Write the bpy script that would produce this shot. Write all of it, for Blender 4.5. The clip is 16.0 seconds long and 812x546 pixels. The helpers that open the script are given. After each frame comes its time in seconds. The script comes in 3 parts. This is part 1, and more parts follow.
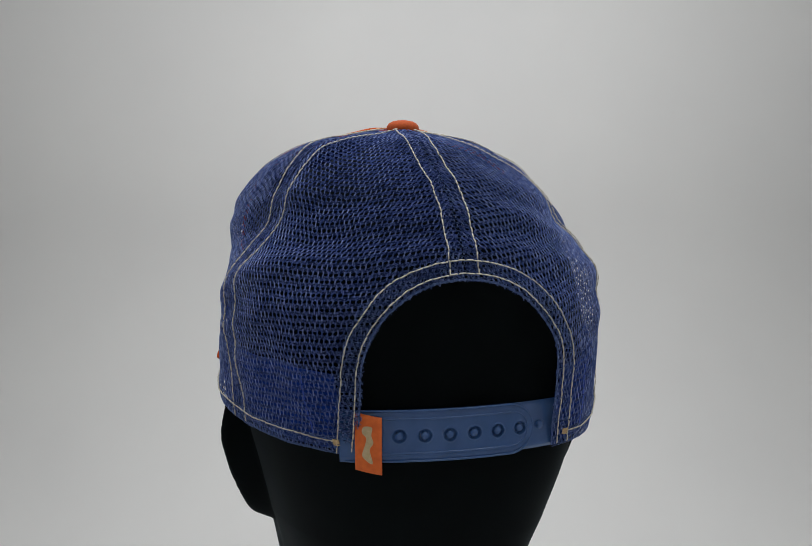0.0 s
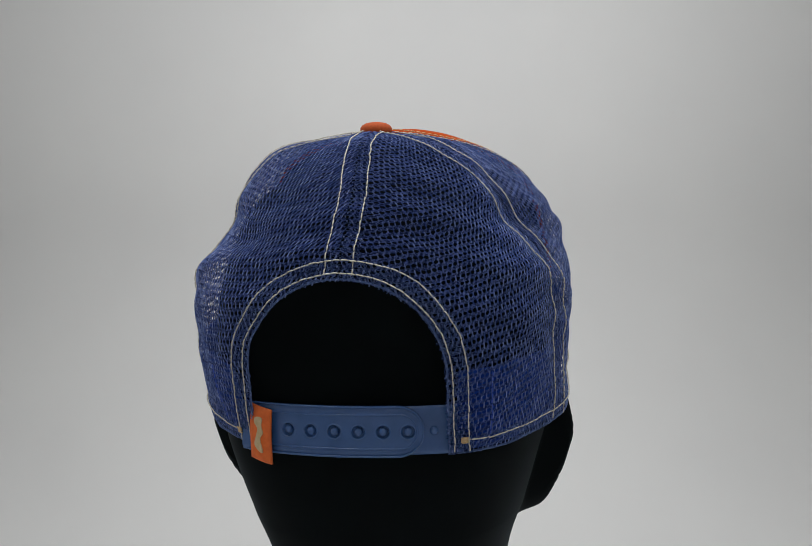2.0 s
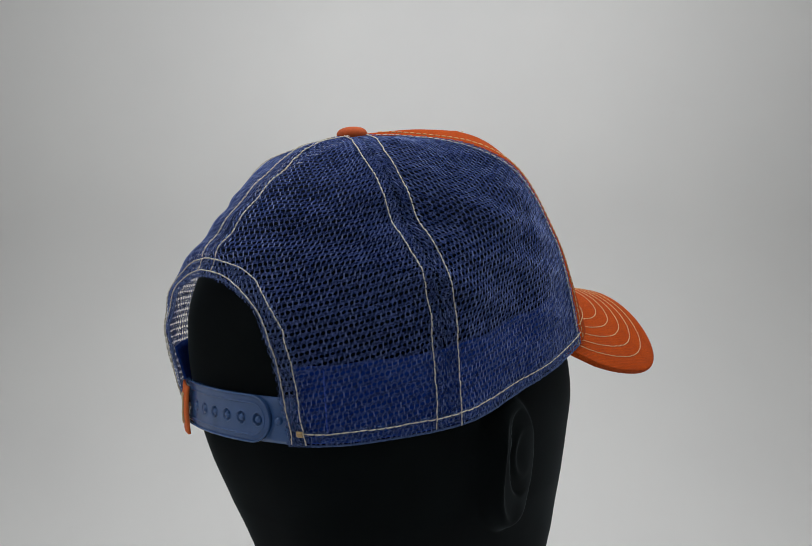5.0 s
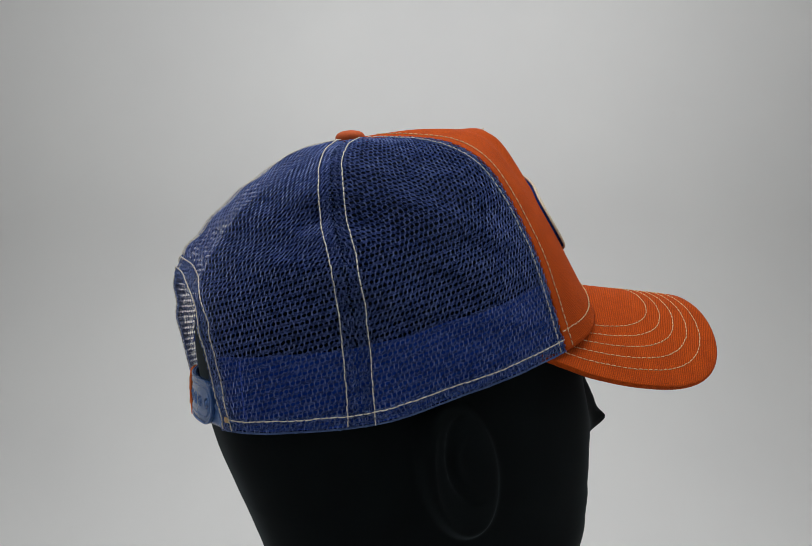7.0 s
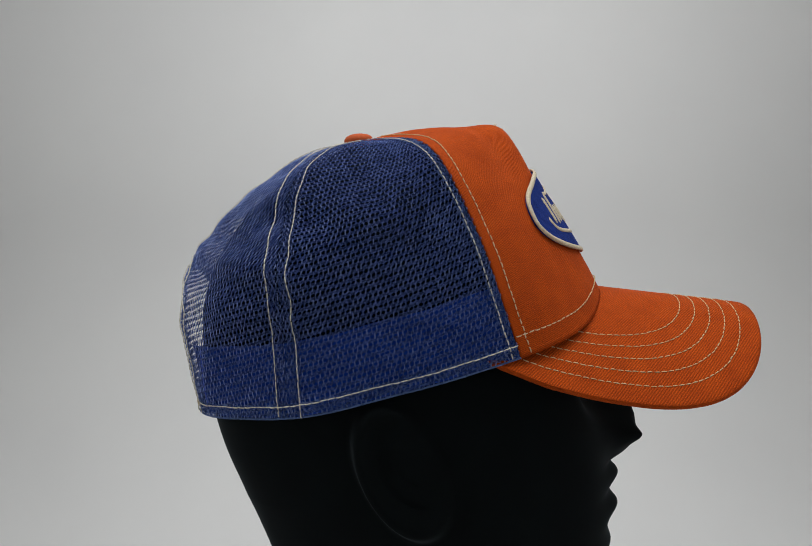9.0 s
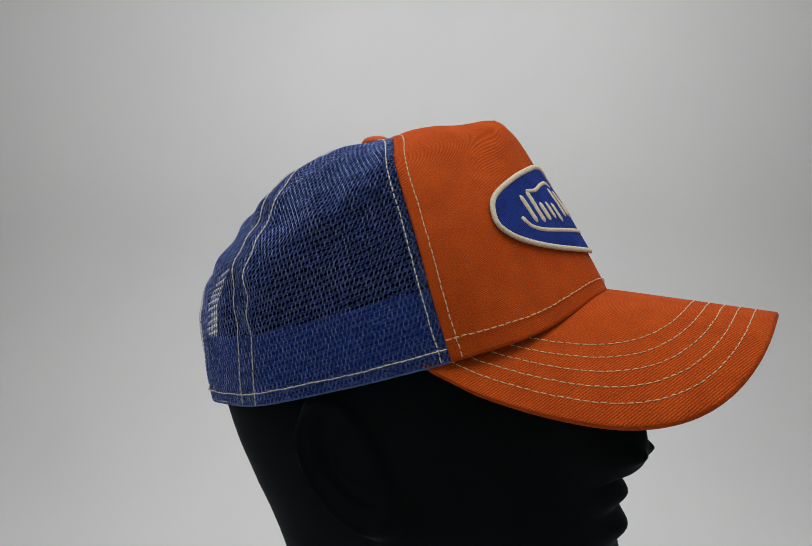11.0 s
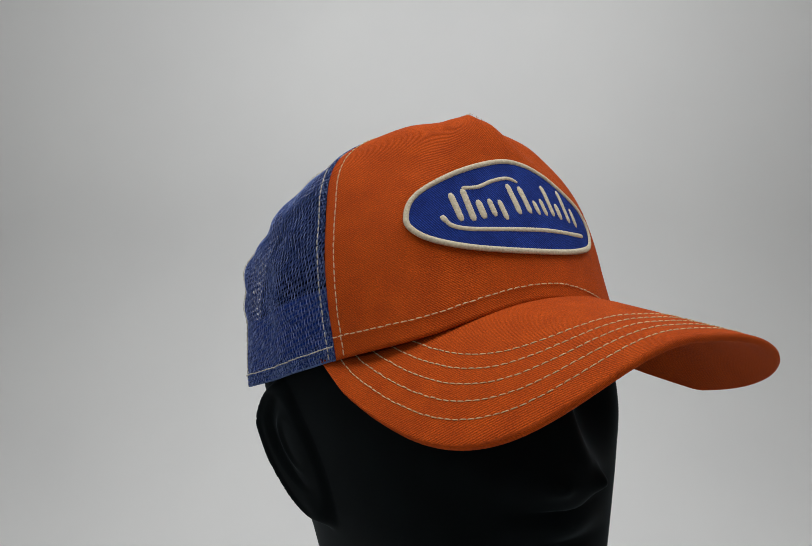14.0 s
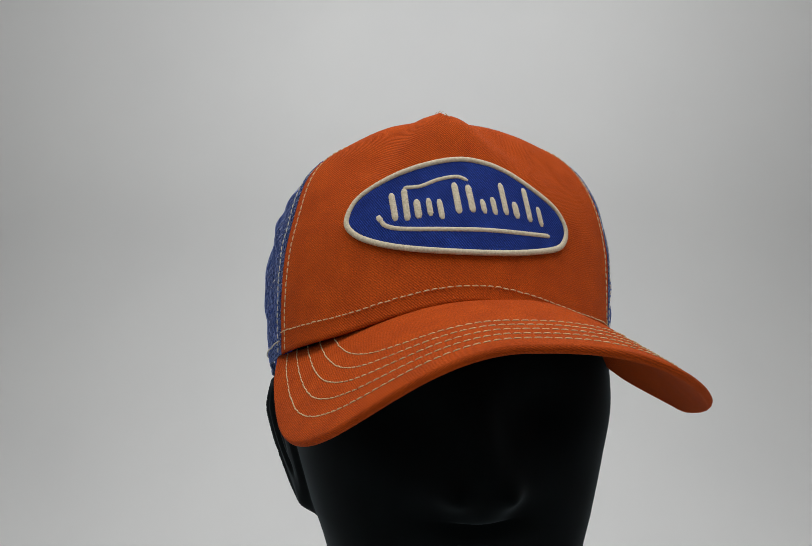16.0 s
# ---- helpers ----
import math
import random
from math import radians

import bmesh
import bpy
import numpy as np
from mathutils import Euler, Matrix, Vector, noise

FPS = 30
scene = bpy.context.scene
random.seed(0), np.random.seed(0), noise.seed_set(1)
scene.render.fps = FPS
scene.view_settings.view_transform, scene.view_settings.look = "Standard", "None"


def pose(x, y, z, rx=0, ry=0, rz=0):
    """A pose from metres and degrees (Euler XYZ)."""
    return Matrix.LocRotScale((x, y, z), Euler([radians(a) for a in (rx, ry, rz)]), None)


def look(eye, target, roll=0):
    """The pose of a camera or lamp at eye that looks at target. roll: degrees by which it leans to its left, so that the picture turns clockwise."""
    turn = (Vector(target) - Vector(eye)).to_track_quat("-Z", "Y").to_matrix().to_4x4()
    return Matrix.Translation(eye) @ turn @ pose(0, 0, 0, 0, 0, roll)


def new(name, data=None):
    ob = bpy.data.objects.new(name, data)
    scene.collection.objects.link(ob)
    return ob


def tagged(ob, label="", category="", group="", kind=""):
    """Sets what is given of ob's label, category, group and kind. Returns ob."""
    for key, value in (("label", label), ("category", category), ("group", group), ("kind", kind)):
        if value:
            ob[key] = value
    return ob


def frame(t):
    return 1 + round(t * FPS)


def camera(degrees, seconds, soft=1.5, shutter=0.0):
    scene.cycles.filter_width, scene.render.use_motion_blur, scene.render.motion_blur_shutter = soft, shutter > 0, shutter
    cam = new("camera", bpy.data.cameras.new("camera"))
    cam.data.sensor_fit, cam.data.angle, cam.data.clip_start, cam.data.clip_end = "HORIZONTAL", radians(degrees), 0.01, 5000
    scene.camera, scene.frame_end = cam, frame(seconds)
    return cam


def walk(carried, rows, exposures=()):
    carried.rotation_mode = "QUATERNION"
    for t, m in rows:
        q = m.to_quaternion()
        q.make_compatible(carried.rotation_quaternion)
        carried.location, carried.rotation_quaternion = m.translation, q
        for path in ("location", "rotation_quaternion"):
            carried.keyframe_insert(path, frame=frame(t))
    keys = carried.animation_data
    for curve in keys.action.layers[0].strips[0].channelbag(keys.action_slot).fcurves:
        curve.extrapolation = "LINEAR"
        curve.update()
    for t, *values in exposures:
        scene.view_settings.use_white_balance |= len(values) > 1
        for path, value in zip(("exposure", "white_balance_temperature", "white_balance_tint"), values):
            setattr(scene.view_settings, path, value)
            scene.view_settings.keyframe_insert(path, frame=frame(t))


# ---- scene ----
from mathutils.bvhtree import BVHTree

# ---- camera: it stands still, the head turns on its neck's axis ----
EYE = 0.33          # the camera's height over the table
SPIN = 11.6236      # degrees a second, clockwise from above
cam = camera(52.0, 16.0, soft=0.6)
CAM_POSE = pose(-0.0061, -0.44, EYE, 90 - 2.297, 0.0945, 0)
walk(cam, [(0.0, CAM_POSE), (16.0, CAM_POSE)])


def turned(t):
    """The pose of what stands on the turning axis."""
    a = 11.876 - SPIN * t
    return pose(-0.0086 * math.cos(radians(a)), -0.0086 * math.sin(radians(a)), 0, 0, 0, a)


# ---- light: a white photo tent with a lamp panel in its roof ----
world = bpy.data.worlds.new("world")
scene.world = world
world.use_nodes = True
world.node_tree.nodes["Background"].inputs[0].default_value = (0.9, 0.95, 1.0, 1)
world.node_tree.nodes["Background"].inputs[1].default_value = 0.03


def area_lamp(name, eye, target, wide, high, watts, colour):
    data = bpy.data.lights.new(name, "AREA")
    data.shape, data.size, data.size_y, data.energy, data.color = "RECTANGLE", wide, high, watts, colour
    ob = new(name, data)
    ob.matrix_world = look(eye, target)
    return ob


area_lamp("tent_lamp", (0.0, -0.055, 0.94), (0.0, -0.055, 0.0), 0.95, 0.52, 5.05, (0.98, 0.99, 1.0))
scene.view_settings.exposure = 0.0


# ---- materials ----
def material(name, colour, rough=0.8, metal=0.0):
    m = bpy.data.materials.new(name)
    m.use_nodes = True
    b = m.node_tree.nodes["Principled BSDF"]
    b.inputs["Base Color"].default_value = (*colour, 1)
    b.inputs["Roughness"].default_value = rough
    b.inputs["Metallic"].default_value = metal
    return m


def node(m, kind, **inputs):
    n = m.node_tree.nodes.new(kind)
    for key, value in inputs.items():
        n.inputs[key.replace("_", " ")].default_value = value
    return n


def join(m, a, out, b, inp):
    m.node_tree.links.new(a.outputs[out], b.inputs[inp])


def mottled(m, low, high, scale, detail=4.0):
    """Colour that drifts between two tones, by the object's own space."""
    tree = m.node_tree
    co = node(m, "ShaderNodeTexCoord")
    nz = node(m, "ShaderNodeTexNoise", Scale=scale, Detail=detail)
    ramp = node(m, "ShaderNodeValToRGB")
    ramp.color_ramp.elements[0].color, ramp.color_ramp.elements[1].color = (*low, 1), (*high, 1)
    ramp.color_ramp.elements[0].position, ramp.color_ramp.elements[1].position = 0.3, 0.7
    join(m, co, "Object", nz, "Vector")
    join(m, nz, "Fac", ramp, "Fac")
    join(m, ramp, "Color", tree.nodes["Principled BSDF"], "Base Color")
    return co, ramp


def bumped(m, source, out, strength, distance):
    b = node(m, "ShaderNodeBump", Strength=strength, Distance=distance)
    join(m, source, out, b, "Height")
    join(m, b, "Normal", m.node_tree.nodes["Principled BSDF"], "Normal")
    return b


def sheen(m, weight, rough=0.5, tint=(1, 1, 1)):
    b = m.node_tree.nodes["Principled BSDF"]
    b.inputs["Sheen Weight"].default_value = weight
    b.inputs["Sheen Roughness"].default_value = rough
    b.inputs["Sheen Tint"].default_value = (*tint, 1)
    return m


def twill(name, low, high, angle, pitch, depth=0.26):
    """Woven twill: fine slanting ribs over a slow drift of tone. It reads the UV map, which is in metres."""
    m = material(name, high, 0.85)
    co, ramp = mottled(m, low, high, 90.0)
    turn = node(m, "ShaderNodeMapping")
    turn.inputs["Rotation"].default_value = (0, 0, radians(angle))
    join(m, co, "UV", turn, "Vector")
    wave = node(m, "ShaderNodeTexWave", Scale=0.314 / pitch, Distortion=2.0, Detail=3.0)
    wave.inputs["Detail Scale"].default_value = 3.0
    join(m, turn, "Vector", wave, "Vector")
    mix = m.node_tree.nodes.new("ShaderNodeMix")
    mix.data_type, mix.blend_type = "RGBA", "MULTIPLY"
    shade = node(m, "ShaderNodeMapRange")
    shade.inputs["To Min"].default_value, shade.inputs["To Max"].default_value = 1.12 - 1.5 * depth, 1.12
    join(m, wave, "Fac", shade, "Value")
    mix.inputs["Factor"].default_value = 1.0
    grain = node(m, "ShaderNodeTexNoise", Scale=1500.0, Detail=2.0)
    join(m, co, "UV", grain, "Vector")
    speck = node(m, "ShaderNodeMapRange")
    speck.inputs["From Min"].default_value, speck.inputs["From Max"].default_value = 0.3, 0.7
    speck.inputs["To Min"].default_value, speck.inputs["To Max"].default_value = 0.58, 1.22
    join(m, grain, "Fac", speck, "Value")
    both = node(m, "ShaderNodeMath")
    both.operation = "MULTIPLY"
    m.node_tree.links.new(shade.outputs["Result"], both.inputs[0])
    m.node_tree.links.new(speck.outputs["Result"], both.inputs[1])
    m.node_tree.links.new(ramp.outputs["Color"], mix.inputs["A"])
    m.node_tree.links.new(both.outputs["Value"], mix.inputs["B"])
    m.node_tree.links.new(mix.outputs["Result"], m.node_tree.nodes["Principled BSDF"].inputs["Base Color"])
    bumped(m, wave, "Fac", 0.55, 0.0004)
    m.node_tree.nodes["Principled BSDF"].inputs["Specular IOR Level"].default_value = 0.12
    return m


ORANGE = twill("orange_twill", (0.465, 0.0615, 0.0034), (0.565, 0.0805, 0.0046), 40, 0.00092, 0.27)
BRIM_ORANGE = twill("orange_brim_twill", (0.465, 0.0615, 0.0034), (0.565, 0.0805, 0.0046), -55, 0.00100, 0.30)


def filaments(name, low, high, rough, gloss):
    """Shiny thread, each filament of its own tone."""
    m = material(name, low, rough)
    info = node(m, "ShaderNodeNewGeometry")
    ramp = node(m, "ShaderNodeValToRGB")
    ramp.color_ramp.elements[0].color, ramp.color_ramp.elements[1].color = (*low, 1), (*high, 1)
    ramp.color_ramp.elements[0].position = 0.25
    join(m, info, "Random Per Island", ramp, "Fac")
    join(m, ramp, "Color", m.node_tree.nodes["Principled BSDF"], "Base Color")
    m.node_tree.nodes["Principled BSDF"].inputs["Specular IOR Level"].default_value = gloss
    return m


NAVY_NET = filaments("blue_net", (0.006, 0.020, 0.100), (0.138, 0.205, 0.53), 0.42, 0.27)
TIE_NET = filaments("pale_blue_net", (0.045, 0.09, 0.30), (0.31, 0.40, 0.72), 0.4, 0.3)
SEAM_NET = filaments("dense_blue_net", (0.010, 0.030, 0.12), (0.20, 0.30, 0.60), 0.5, 0.2)
BAND = material("blue_sweatband", (0.010, 0.04, 0.25), 0.8)
mottled(BAND, (0.009, 0.040, 0.26), (0.017, 0.066, 0.39), 200.0)
BAND.node_tree.nodes["Principled BSDF"].inputs["Specular IOR Level"].default_value = 0.2
# near-black navy that stands in for the shade inside the crown
INNER_SHADE = material("navy_inner_shade", (0.010, 0.016, 0.05), 0.9)
mottled(INNER_SHADE, (0.008, 0.013, 0.04), (0.014, 0.022, 0.065), 300.0)
BLUE_THREAD = material("blue_thread", (0.05, 0.11, 0.55), 0.6)
THREAD = material("cream_thread", (0.62, 0.50, 0.34), 0.9)
mottled(THREAD, (0.50, 0.35, 0.18), (0.74, 0.56, 0.34), 900.0)
THREAD.node_tree.nodes["Principled BSDF"].inputs["Specular IOR Level"].default_value = 0.12
CREAM = material("cream_embroidery", (0.74, 0.67, 0.53), 0.85)
mottled(CREAM, (0.46, 0.39, 0.27), (0.70, 0.62, 0.47), 1100.0)
CREAM.node_tree.nodes["Principled BSDF"].inputs["Specular IOR Level"].default_value = 0.2
PALE_THREAD = material("pale_thread", (0.60, 0.57, 0.48), 0.85)
mottled(PALE_THREAD, (0.46, 0.42, 0.33), (0.74, 0.71, 0.62), 900.0)
PLASTIC = material("blue_plastic", (0.045, 0.10, 0.25), 0.24)
mottled(PLASTIC, (0.034, 0.090, 0.24), (0.045, 0.110, 0.285), 120.0)
PATCH_BLUE = twill("blue_twill", (0.008, 0.027, 0.20), (0.017, 0.050, 0.30), -35, 0.0009, 0.36)
BUTTON_ORANGE = material("orange_button_cloth", (0.55, 0.09, 0.01), 0.85)
mottled(BUTTON_ORANGE, (0.40, 0.062, 0.007), (0.52, 0.086, 0.010), 900.0)
TAG_ORANGE = material("orange_tag", (0.75, 0.14, 0.02), 0.7)
mottled(TAG_ORANGE, (0.68, 0.12, 0.018), (0.80, 0.16, 0.025), 400.0)
BEIGE = material("beige_print", (0.55, 0.42, 0.24), 0.8)
mottled(BEIGE, (0.5, 0.38, 0.2), (0.6, 0.46, 0.28), 600.0)
BLACK = material("black_flock", (0.0012, 0.0018, 0.002), 0.9)
mottled(BLACK, (0.0013, 0.0024, 0.0028), (0.0023, 0.0041, 0.0047), 60.0)
BLACK.node_tree.nodes["Principled BSDF"].inputs["Specular IOR Level"].default_value = 0.08
sheen(BLACK, 0.075, 0.3, (0.7, 0.9, 1.0))
WHITE = material("white_tent_cloth", (0.80, 0.80, 0.79), 0.9)
co, _ = mottled(WHITE, (0.77, 0.77, 0.765), (0.81, 0.81, 0.80), 5.0)


# ---- meshes ----
def mesh(name, verts, faces, mat, smooth=True, uvs=None):
    """A mesh from corners and faces; uvs: a place in metres on the cloth for each corner."""
    me = bpy.data.meshes.new(name)
    me.from_pydata([tuple(v) for v in verts], [], [tuple(f) for f in faces])
    me.materials.append(mat)
    if smooth:
        me.polygons.foreach_set("use_smooth", [True] * len(me.polygons))
    if uvs is not None:
        layer = me.uv_layers.new(name="cloth")
        index = np.empty(len(me.loops), dtype=np.int32)
        me.loops.foreach_get("vertex_index", index)
        layer.data.foreach_set("uv", np.asarray(uvs, dtype=np.float32)[index].ravel())
    me.update()
    return me


def part(name, me, parent, label=""):
    ob = new(name, me)
    ob.parent = parent
    return tagged(ob, label)


def grid_faces(nu, nv, offset=0, flip=False):
    out = []
    for i in range(nu - 1):
        for j in range(nv - 1):
            a = offset + i * nv + j
            q = (a, a + 1, a + nv + 1, a + nv)
            out.append(q[::-1] if flip else q)
    return out


def slab(name, outer, normals, thick, mat, uvs=None):
    """A sheet of cloth with thickness: outer is a grid of places (nu, nv, 3)."""
    nu, nv = outer.shape[:2]
    inner = outer - normals * thick
    v = np.concatenate([outer.reshape(-1, 3), inner.reshape(-1, 3)])
    n = nu * nv
    faces = grid_faces(nu, nv) + grid_faces(nu, nv, n, True)
    ring = [i * nv for i in range(nu)] + [(nu - 1) * nv + j for j in range(1, nv)]
    ring += [i * nv + nv - 1 for i in range(nu - 2, -1, -1)] + [j for j in range(nv - 2, 0, -1)]
    for a, b in zip(ring, ring[1:] + ring[:1]):
        faces.append((a, b, b + n, a + n))
    if uvs is not None:
        flat = uvs.reshape(-1, 2)
        uvs = np.concatenate([flat, flat])
    return mesh(name, v, faces, mat, True, uvs)


def unit(v):
    return v / np.maximum(np.linalg.norm(v, axis=-1, keepdims=True), 1e-12)


def strands(name, a, b, out, wide, thick, mat):
    """Threads from each place a to each place b, three-sided, lying on a surface whose outward way is out."""
    way = unit(b - a)
    side = unit(np.cross(way, out)) * (wide / 2)
    top = out * thick
    v = np.stack([a - side, a + side, a + top, b - side, b + side, b + top], 1).reshape(-1, 3)
    k = 6 * np.arange(len(a))[:, None]
    f = np.concatenate([k + q for q in ([1, 2, 5, 4], [2, 0, 3, 5], [0, 1, 4, 3])])
    return mesh(name, v, f.tolist(), mat, False)


def stitches(name, line, out, length, gap, radius, mat):
    """A seam of single stitches along a line of places; out: the outward way at each."""
    line, out = np.asarray(line), np.asarray(out)
    step = np.linalg.norm(np.diff(line, axis=0), axis=1)
    s = np.concatenate([[0], np.cumsum(step)])
    count = max(1, int(s[-1] / (length + gap)))
    pitch = s[-1] / count

    def at(x):
        return np.array([np.interp(x, s, line[:, c]) for c in range(3)]), unit(np.array([np.interp(x, s, out[:, c]) for c in range(3)]))
    verts, faces = [], []
    for k in range(count):
        aside = random.uniform(-0.6, 0.6) * radius
        s0 = k * pitch + gap / 2 + random.uniform(-0.1, 0.1) * gap
        rings = []
        for q, (f, lift, r) in enumerate(((0.0, -0.25, 0.7), (0.2, 0.45, 1.0), (0.8, 0.45, 1.0), (1.0, -0.25, 0.7))):
            p, o = at(s0 + f * (pitch - gap))
            p2, _ = at(s0 + f * (pitch - gap) + 0.0004)
            side = unit(np.cross(p2 - p, o))
            base = len(verts)
            for c in range(5):
                w = 2 * math.pi * c / 5 + 0.3
                verts.append(p + side * aside * (1 if q else -1) + o * (lift * radius + math.sin(w) * r * radius) + side * math.cos(w) * r * radius)
            rings.append(base)
        for r0, r1 in zip(rings, rings[1:]):
            for c in range(5):
                faces.append((r0 + c, r0 + (c + 1) % 5, r1 + (c + 1) % 5, r1 + c))
        faces.append(tuple(range(rings[0] + 4, rings[0] - 1, -1)))
        faces.append(tuple(range(rings[-1], rings[-1] + 5)))
    return mesh(name, verts, faces, mat)


# ---- the crown's shape: seven ribs on one side, in millimetres from the eye's height, from the button to the hem ----
RIBS = (
    ((0, -32, 53), (0, -51, 49), (0, -71, 39), (0, -103, 13), (0, -122, -13), (0, -123, -46), (0, -115, -86)),      # middle of the back
    ((0, -32, 53), (14, -47, 48), (24, -65, 37), (39, -86, 11), (51, -102, -20), (56, -105, -48), (53, -99, -85)),
    ((0, -32, 53), (19, -42, 49), (41, -54.5, 38), (63.5, -61.5, 11), (76, -60.5, -8), (83, -57.5, -38), (82, -54, -80)),     # side seam
    ((0, -32, 53), (26, -29, 50), (52, -27, 37), (78, -17, 12), (82, -15, -6), (85, -15, -36), (84, -11, -70)),
    ((0, -32, 53), (21.5, -12, 52), (45.5, 4, 46.5), (64, 15.5, 32), (74.6, 30.5, 0), (77.6, 39.6, -26), (77.4, 48.5, -53)),            # front seam
    ((0, -32, 53), (14, 1, 57), (27, 27, 53), (36.9, 42, 33), (43.5, 56.6, 11), (47.9, 68.9, -16), (50.8, 81.4, -40.6)),
    ((0, -32, 53), (0, -1, 57), (0, 23, 60), (0, 44, 60), (0, 59, 36), (0, 84, -4), (0, 96, -26)),                  # middle of the front
)


def spline(p, t):
    """Catmull-Rom through the rows of p at the parameters t (0 to len(p) - 1)."""
    p = np.concatenate([[2 * p[0] - p[1]], p, [2 * p[-1] - p[-2]]])
    k = np.clip(np.floor(t).astype(int), 0, len(p) - 4)
    f = (t - k).reshape((-1,) + (1,) * (p.ndim - 1))
    a, b, c, d = p[k], p[k + 1], p[k + 2], p[k + 3]
    return 0.5 * (2 * b + (c - a) * f + (2 * a - 5 * b + 4 * c - d) * f ** 2 + (3 * b - a - 3 * c + d) * f ** 3)


PER_U, NV = 20, 91
half = np.array(RIBS, dtype=float) / 1000
lines = np.stack([spline(r, np.linspace(0, 6, NV)) for r in half])                 # (7, NV, 3)
mirror = np.array([-1.0, 1.0, 1.0])
ring = np.concatenate([lines[2:0:-1] * mirror, lines])                             # two ribs past the back's middle
creased = spline(ring, np.linspace(2, 8, 6 * PER_U + 1))                           # u from 0 (back) to 6 (front)
rounded = spline(np.concatenate([ring, lines[5:3:-1] * mirror]), np.linspace(2, 8, 6 * PER_U + 1))
fold = np.clip((0.62 - np.linspace(0, 1, NV)) / 0.14, 0, 1)[None, :, None]         # the front is folded at its top only
RIGHT = creased * fold + rounded * (1 - fold)
CROWN = np.concatenate([RIGHT[::-1] * mirror, RIGHT[1:]])                          # u from -6 to 6, the left side first


def rise(x, a, b):
    """Rises smoothly from 0 at a to 1 at b."""
    q = np.clip((x - a) / (b - a), 0, 1)
    return q * q * (3 - 2 * q)


# the cap sits a little askew: its left side is fuller, its top leans
cx, cy, cz = (CROWN[..., k].copy() for k in range(3))
ahead = rise(cy, 0.01, 0.05)
beside = rise(cy, -0.055, -0.02)
low_down = rise(cz, -0.10, 0.0) * (1 - beside) + rise(cz, -0.17, -0.03) * beside
fuller = (0.009 - 0.001 * ahead) * (low_down * (1 - ahead) + rise(cz, -0.05, 0.03) * ahead) * (1 - 0.5 * rise(cz, 0.042, 0.058)) * np.clip(-cx / 0.035, 0, 1)
CROWN[..., 0] += -fuller - 0.003 * rise(cy, 0.03, 0.095) * (1 - rise(cx, 0.0, 0.04))
CROWN[..., 0] += rise(cz, 0.01, 0.053) * (-0.006 + 0.0085 * rise(cy, -0.03, 0.035))
CROWN[..., 2] -= 0.0019 * np.exp(-((CROWN[..., 0] - 0.002) ** 2 + (CROWN[..., 1] - 0.043) ** 2) / 0.022 ** 2) * (cz > 0.02)   # the peak has sunk a little
CROWN[..., 0] -= 0.0018 * np.clip(-cx / 0.02, 0, 1) * rise(cy, 0.0, 0.04) * rise(cz, -0.005, 0.03)
# beside the peak the cloth falls away gently
off = CROWN[..., 0] - 0.002
aside = np.abs(off)
gentle = 0.0018 * np.exp(-((aside - 0.0075) / 0.0050) ** 2) + 0.0016 * np.exp(-((aside - 0.0135) / 0.0060) ** 2) - 0.0015 * np.exp(-((aside - 0.0290) / 0.0090) ** 2)
CROWN[..., 2] += gentle * np.exp(-((CROWN[..., 1] - 0.042) / 0.014) ** 2) * (cz > 0.03)
NU = len(CROWN)


def column(u):
    return (u + 6) * PER_U


normal = np.cross(np.gradient(CROWN, axis=1), np.gradient(CROWN, axis=0))
normal[:, 0] = (0, -0.1, 1)
NORMAL = unit(normal)
if NORMAL[int(column(3)), NV // 2, 0] < 0:
    NORMAL = -NORMAL
    NORMAL[:, 0] = unit(np.array([0, -0.1, 1.0]))
# slack in the net: shallow dents and folds
slack = np.clip((4 - np.abs(np.linspace(-6, 6, NU))) / 0.5, 0, 1)
for i in range(NU):
    if slack[i] > 0:
        for j in range(2, NV):
            p = Vector(CROWN[i, j])
            d = 0.0018 * noise.noise(p * 34) + 0.0009 * noise.noise(p * 75)
            ripple = math.sin(2 * math.pi * (p.z + 0.25 * p.y + 0.006 * noise.noise(p * 25)) / 0.019)
            d += 0.0007 * ripple * rise(0.035 - p.z, 0.0, 0.02) * rise(p.z, -0.055, -0.035)
            # the dome folds in over the fuller band, most on the left
            flank = rise(abs(p.x), 0.035, 0.062) * rise(-p.y, 0.015, 0.05)
            d += flank * ((-0.0055 if p.x < 0 else -0.0030) * math.exp(-((p.z - 0.006) / 0.010) ** 2) + 0.0018 * math.exp(-((p.z + 0.016) / 0.012) ** 2))
            # the right side swells behind the front seam
            if p.x > 0:
                d += 0.0020 * math.exp(-((p.y + 0.030) / 0.018) ** 2) * math.exp(-((p.z + 0.010) / 0.026) ** 2)
                d += 0.0040 * math.exp(-((p.y - 0.004) / 0.022) ** 2) * math.exp(-((p.z + 0.026) / 0.030) ** 2)
            else:
                d -= 0.0046 * math.exp(-((p.y + 0.020) / 0.044) ** 2) * math.exp(-((p.z + 0.013) / 0.024) ** 2)
                d -= 0.0015 * math.exp(-((p.y + 0.095) / 0.020) ** 2) * rise(-p.z, 0.005, 0.025)
                d += 0.0008 * math.exp(-((p.y + 0.090) / 0.022) ** 2) * rise(p.z, 0.0, 0.02) * (1 - rise(p.z, 0.040, 0.052))
            CROWN[i, j] += NORMAL[i, j] * d * slack[i]
